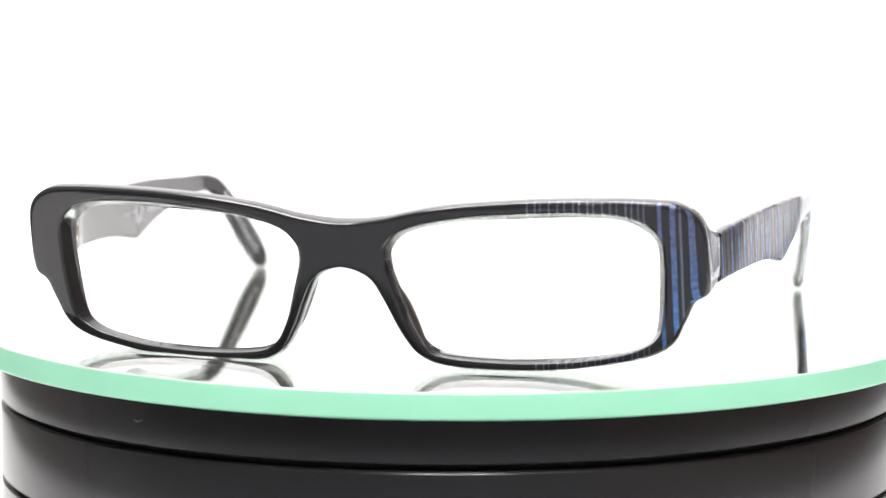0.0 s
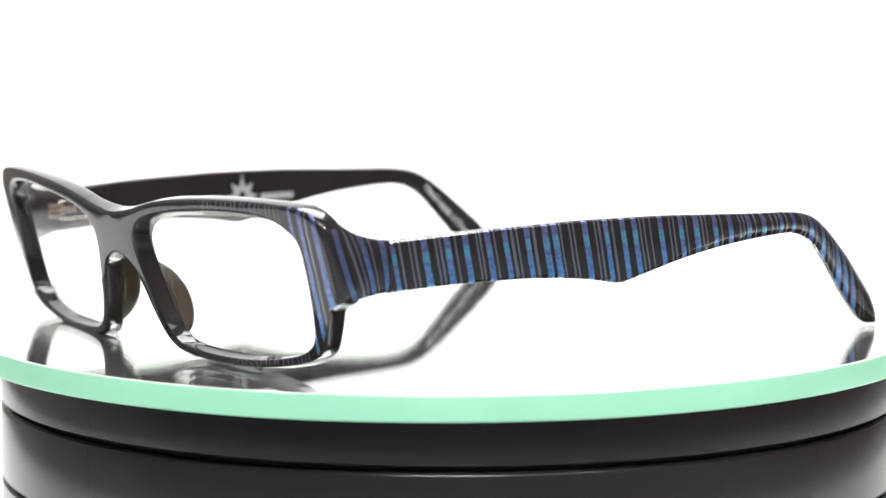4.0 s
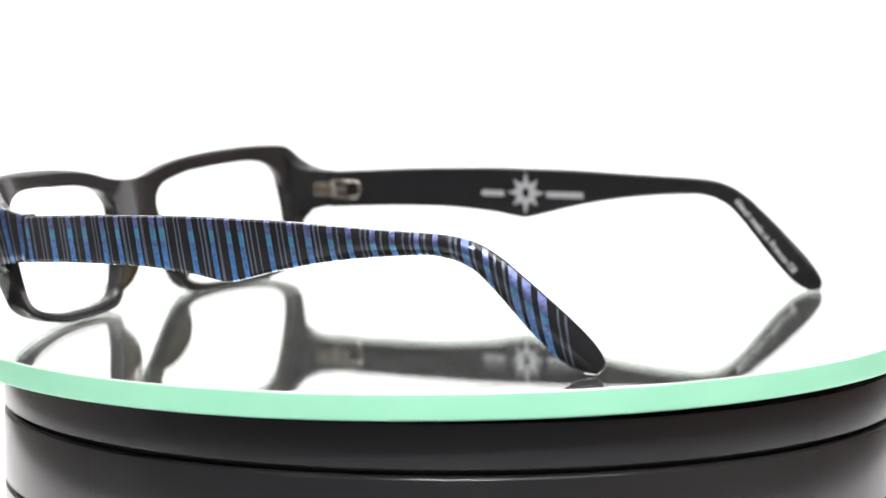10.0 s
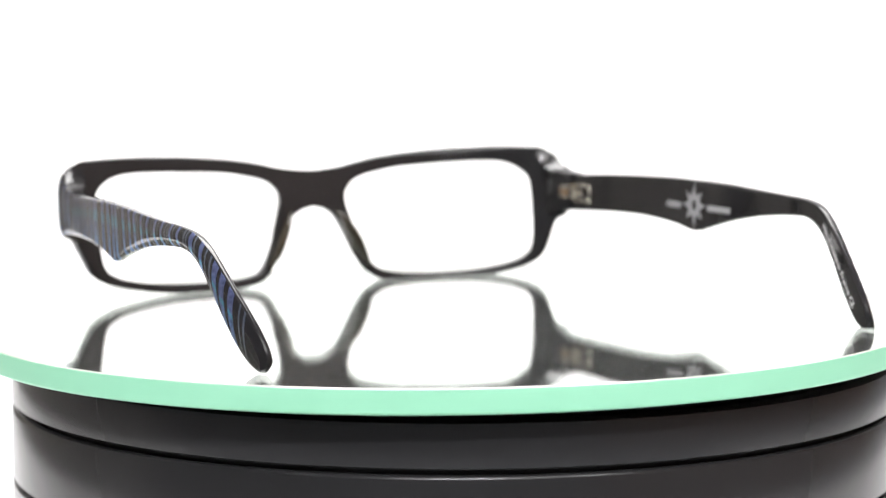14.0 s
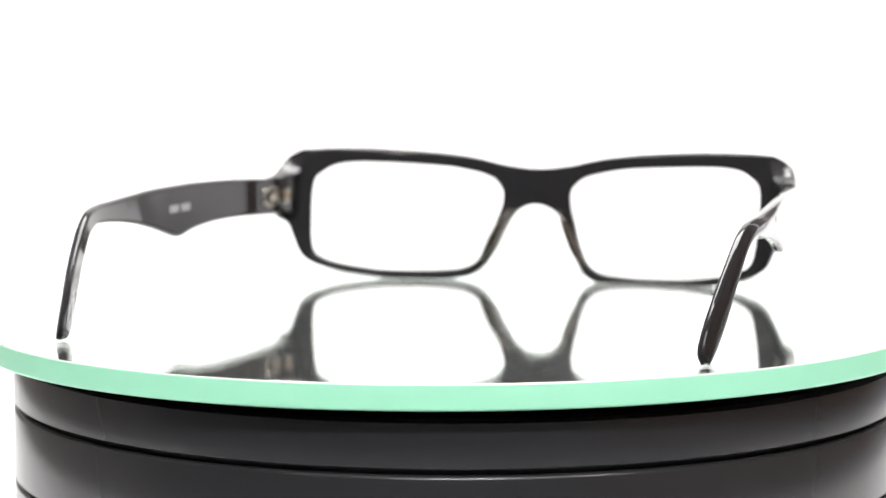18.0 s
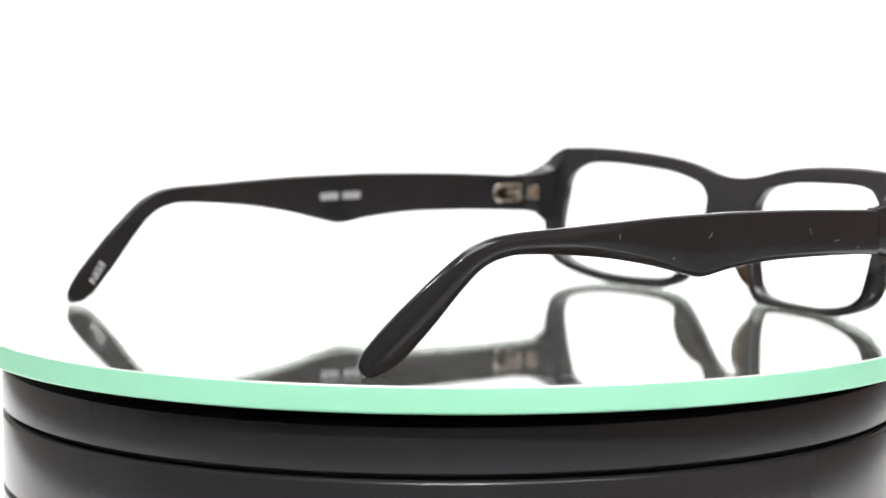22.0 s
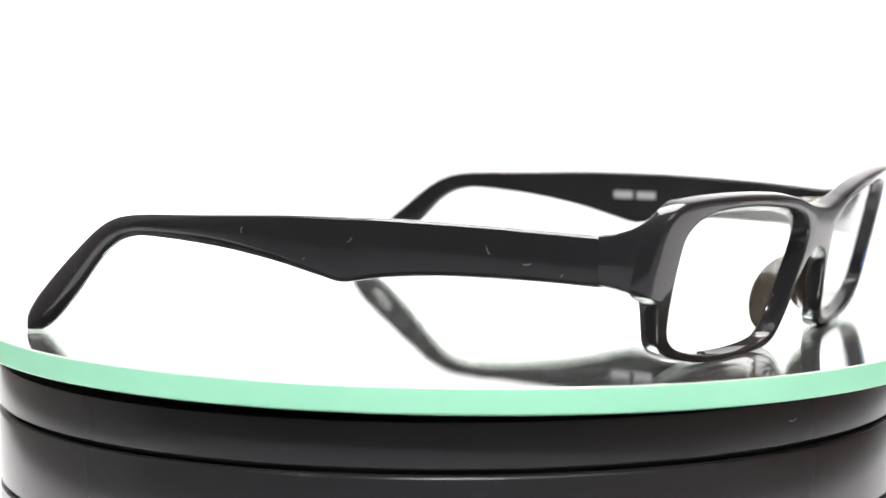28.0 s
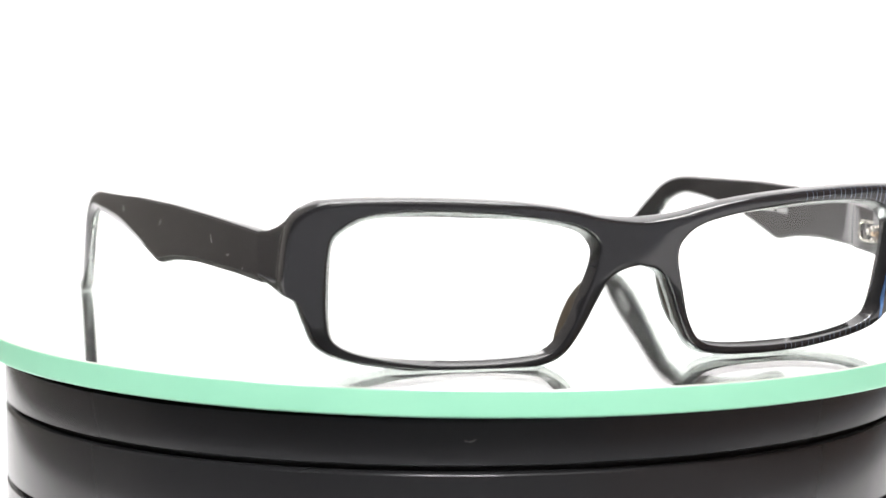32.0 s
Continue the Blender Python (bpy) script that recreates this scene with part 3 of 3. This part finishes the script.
def temple_mesh(side):
    top, low = temple_line(side)
    n = len(top)
    verts, faces, idx, uvs = [], [], [], []
    m = 0
    for i in range(n):
        a, b = top[i], low[i]
        mid = (a + b) / 2
        f = (mid[0] + 64.45) / 126
        L = np.linalg.norm(b - a)
        e = (b - a) / L
        th = temple_thick(f)
        if i >= n - 8:
            th *= 0.35 + 0.65 * math.sqrt(max(0, 1 - ((i - (n - 8)) / 7.6) ** 2))
        r = min(0.5, L * 0.3, th * 0.4)
        # a flat outer face between narrow bevels, which runs out to a point before the bend and turns into a dome
        y = mid[0]
        q = min(1.0, max(0.0, (y + 2) / 30.0))
        up = 0.45 + (L * 0.42 - 0.45) * q ** 1.3
        q = min(1.0, max(0.0, (y + 12) / 40.0))
        wide = 1.05 if side < 0 else 0.7
        dn = wide + (L * 0.42 - wide) * q ** 1.6
        et, eb = 0.14 + 0.1 * (up - 0.45), 0.27 + 0.1 * (dn - wide)
        flat = [(0, -et - r), (0.12, -et - 0.3 * r), (0.3, -et), (up - 0.1, -0.03), (up, -0.005), (up + 0.1, 0), (L * 0.5, 0), (L - dn - 0.1, 0), (L - dn, -0.005),
                (L - dn + 0.1, -0.03), (L - 0.3, -eb), (L - 0.12, -eb - 0.3 * r), (L, -eb - r)]
        w = min(1.0, max(0.0, (y - 4) / 26))
        w = w * w * (3 - 2 * w)
        sec = []
        for k, (u, x) in enumerate(flat):
            v = L * (0.5 - 0.5 * math.cos(math.pi * k / 12))
            sec.append((u + (v - u) * w, x + (0.2 - (0.2 + th * 0.36) * abs(2 * v / L - 1) ** 2.4 - x) * w))
        inn = min(0.7, L * 0.3, th * 0.4)
        sec += [(L, inn - th), (L - 0.3 * inn, 0.3 * inn - th), (L - inn, -th), (L - inn - 0.12, -th), (inn + 0.12, -th), (inn, -th), (0.3 * inn, 0.3 * inn - th), (0, inn - th)]
        m = len(sec)
        for s, x in sec:
            p = a + e * s
            verts.append(Vector((side * (out_at(side, p[0]) + x), p[0], p[1])) * MM)
            uvs.append(((p[0] + 64.45 - 0.19 * (26.0 - p[1])) * MM, s * MM))
    for i in range(n - 1):
        for k in range(m):
            l = (k + 1) % m
            q = (i * m + k, i * m + l, (i + 1) * m + l, (i + 1) * m + k)
            faces.append(q)
            idx.append(1 if k <= 11 and i < n - 10 else 0)
    faces += [tuple(range(m)), tuple((n - 1) * m + k for k in range(m))]
    idx += [0, 0]
    return recalc(mesh_of("temple", verts, faces, [black, temple_bands if side > 0 else black], idx, uvs, sharp=50))


def lettering(text, size, m, side):
    """Thin raised lettering as a mesh, laid by the pose m and bent to the temple's inner face."""
    cu = bpy.data.curves.new("lettering", "FONT")
    cu.body, cu.size, cu.extrude, cu.align_x, cu.align_y = text, size * MM, 0.00002, "CENTER", "CENTER"
    cu.resolution_u = 3
    ob = bpy.data.objects.new("lettering", cu)
    scene.collection.objects.link(ob)
    me = bpy.data.meshes.new_from_object(ob.evaluated_get(bpy.context.evaluated_depsgraph_get()))
    bpy.data.objects.remove(ob)
    raised = [v.co.z for v in me.vertices]
    me.transform(m)
    for v, lift in zip(me.vertices, raised):
        y = v.co.y / MM
        v.co.x = side * (out_at(side, y) - temple_thick((y + 64.45) / 126) - 0.05) * MM - side * lift
    me.update()
    me.materials.clear()
    me.materials.append(white_ink)
    return me


def inner_pose(side, y, z, angle, lift=-0.05):
    """A pose flat on the temple's inner face, x along the writing; angle: degrees that it climbs."""
    p = temple_spot(side, y, z, lift)
    slope = (out_at(side, y + 1) - out_at(side, y - 1)) / 2
    out = Vector((-side, side * slope * side, 0)).normalized()
    along = Vector((0, 1, 0)) if side < 0 else Vector((0, -1, 0))
    along = (along - out * along.dot(out)).normalized()
    up = out.cross(along)
    rot = Matrix((along, up, out)).transposed().to_4x4()
    return Matrix.Translation(p) @ rot @ Matrix.Rotation(radians(angle), 4, "Z")


def badge(m):
    """Eight-rayed emblem with a ring, flat."""
    bm = bmesh.new()
    pts = []
    for k in range(32):
        a = 2 * math.pi * k / 32
        r = (4.9 if k % 8 == 0 else 4.6 if k % 4 == 0 else 2.5 if k % 2 == 0 else 3.1) * (1.0 if k % 16 else 1.1)
        pts.append((r * math.sin(a), r * math.cos(a)))
    outer = [bm.verts.new((x * MM, y * MM, 0)) for x, y in pts]
    hole = [bm.verts.new((0.9 * math.sin(2 * math.pi * k / 32) * MM, 1.25 * math.cos(2 * math.pi * k / 32) * MM, 0)) for k in range(32)]
    for k in range(32):
        bm.faces.new((outer[k], hole[k], hole[(k + 1) % 32], outer[(k + 1) % 32]))
    got = bmesh.ops.extrude_face_region(bm, geom=bm.faces[:])
    bmesh.ops.translate(bm, verts=[v for v in got["geom"] if isinstance(v, bmesh.types.BMVert)], vec=(0, 0, 0.00004))
    bmesh.ops.transform(bm, matrix=m, verts=bm.verts)
    return from_bm("emblem", bm, [print_ink])


def slot_frame(long, high, radius, m):
    """A rounded rectangular ring of round wire, in the xy plane of the pose m."""
    path, corner = [], 1.5
    for cx, cy, a0 in ((1, 1, 0), (-1, 1, 90), (-1, -1, 180), (1, -1, 270)):
        for k in range(6):
            a = radians(a0 + 18 * k)
            path.append((cx * (long / 2 - corner) + corner * math.cos(a), cy * (high / 2 - corner) + corner * math.sin(a), math.cos(a), math.sin(a)))
    verts, faces, n = [], [], len(path)
    for x, y, ox, oy in path:
        for k in range(8):
            b = k * math.pi / 4
            q = radius * math.cos(b)
            verts.append(m @ (Vector((x + ox * q, y + oy * q, radius * math.sin(b))) * MM))
    for i in range(n):
        j = (i + 1) % n
        for k in range(8):
            l = (k + 1) % 8
            faces.append((i * 8 + k, i * 8 + l, j * 8 + l, j * 8 + k))
    return recalc(mesh_of("slot_frame", verts, faces, [nickel], sharp=60))


def hinge(side, parent):
    """Small flush hinge: a wire-edged slot across the joint, with its barrel, tongue and leaves inside."""
    x = 67.9 if side > 0 else -63.2
    z = 20.2 if side > 0 else 20.9
    hub = part("hinge", from_bm("hinge", rod(0.42 * MM, 3.0 * MM, pose(0, 0, 0), 14, 0.1 * MM), [nickel]), parent, "small nickel spectacle hinge")
    hub.location = Vector((x, -64.2, z)) * MM
    hub.rotation_euler[2] = -side * radians(6)
    for dz in (-1.0, 1.0):
        part("knuckle", from_bm("knuckle", rod(0.62 * MM, 0.8 * MM, pose(0, 0, dz * MM), 18, 0.12 * MM), [nickel]), hub)
    part("screw_head", from_bm("screw_head", rod(0.5 * MM, 0.3 * MM, pose(0, 0, 1.6 * MM), 16, 0.08 * MM), [brass]), hub)
    part("tongue", from_bm("tongue", block((0.5 * MM, 3.4 * MM, 1.5 * MM), 0.2 * MM, pose(0, 2.2 * MM, 0)), [nickel]), hub)
    part("slot_frame", slot_frame(8.6, 4.0, 0.34, pose(0, 3.1 * MM, 0, 90, 0, 90)), hub, "polished nickel frame of the hinge slot")
    for dz in (-1.25, 0, 1.25):
        part("front_leaf", from_bm("front_leaf", block((1.1 * MM, 3.3 * MM, 1.0 * MM), 0.3 * MM, pose(-side * 1.3 * MM, -2.9 * MM, dz * MM)), [nickel if dz else brass]), hub)
    part("recess_plate", from_bm("recess_plate", block((0.3 * MM, 8.0 * MM, 3.5 * MM), 0.12 * MM, pose(side * 0.35 * MM, 3.2 * MM, 0)), [brown]), hub)


def outer_pose(side, y, z, angle):
    p = temple_spot(side, y, z, 0.06)
    along = Vector((0, side, 0))
    out = Vector((side, 0, 0))
    rot = Matrix((along, out.cross(along), out)).transposed().to_4x4()
    return Matrix.Translation(p) @ rot @ Matrix.Rotation(radians(angle), 4, "Z")


def eyeglasses():
    g = tagged(new("eyeglasses"), "open black acetate eyeglasses with one blue-striped temple on a mirror", "eyeglasses")
    for side, look_label in ((1, "black acetate rim with blue and grey stripes at its corner"), (-1, "glossy plain black acetate rim")):
        rim = part("rim", front_half(side), g, look_label)
        part("nose_pad", nose_pad(side), rim, "translucent honey-brown nose pad")
        part("lens", lens(side), rim, "clear demo lens").visible_shadow = False
    for side, words in ((1, "black temple laminated with blue and grey stripes outside"), (-1, "glossy plain black acetate temple")):
        arm = part("temple", temple_mesh(side), g, words)
        hinge(side, arm)
        if side > 0:
            for y, w in ((-10.4, 5.0), (-16.6, 5.0)):
                part("printed_mark", from_bm("printed_mark", block((w * MM, 1.8 * MM, 0.04 * MM), 0, inner_pose(1, y, 21.2, 0)), [print_ink]), arm, "small silver print")
            part("lettering", lettering("NG3", 2.9, inner_pose(1, 54.8, 6.4, 52), 1), arm, "silver lettering on the tip")
        else:
            part("emblem", badge(inner_pose(-1, -12.9, 21.2, 0)), arm, "silver rayed emblem")
            for y, w in ((-21.6, 6.0), (-2.6, 9.6)):
                part("printed_mark", from_bm("printed_mark", block((w * MM, 1.45 * MM, 0.04 * MM), 0, inner_pose(-1, y, 20.9, 0)), [print_ink]), arm, "small silver print")
            part("lettering", lettering("Hand made in France CE", 2.25, inner_pose(-1, 49.8, 12.9, -46), -1), arm, "silver lettering on the tip")
            threads = [(-51.6, 20.0, 0, [(-1, 0.1), (-0.4, -0.2), (0.4, -0.15), (1, 0.2)]), (-15.5, 23.2, 25, [(-0.9, -0.2), (-0.2, -0.3), (0.7, 0.3)]),
                       (-58.5, 18.0, 40, [(-0.3, 0), (0, 0.1), (0.3, 0)]), (-44.0, 22.4, 110, [(-0.9, 0), (0, 0.2), (0.8, 0)]), (-5.6, 19.0, 30, [(-0.3, 0), (0, 0.1), (0.4, 0)]),
                       (8.0, 24.2, 80, [(-0.6, 0), (0, 0.2), (0.6, 0)])]
            for y, z, a, pts in threads:
                part("lint_thread", fibre(pts, 0.045, outer_pose(-1, y, z, a)), arm, "pale thread of lint")
    return g


room()
photo_table()
paper_sweep()
light_tent()
plate = turntable()
glasses = eyeglasses()


def motions():
    rows = [(t, pose(x * MM, 0, z * MM, 0, 0, a)) for t, x, z, a in TURN]
    walk(plate, rows)
    walk(glasses, rows)


motions()
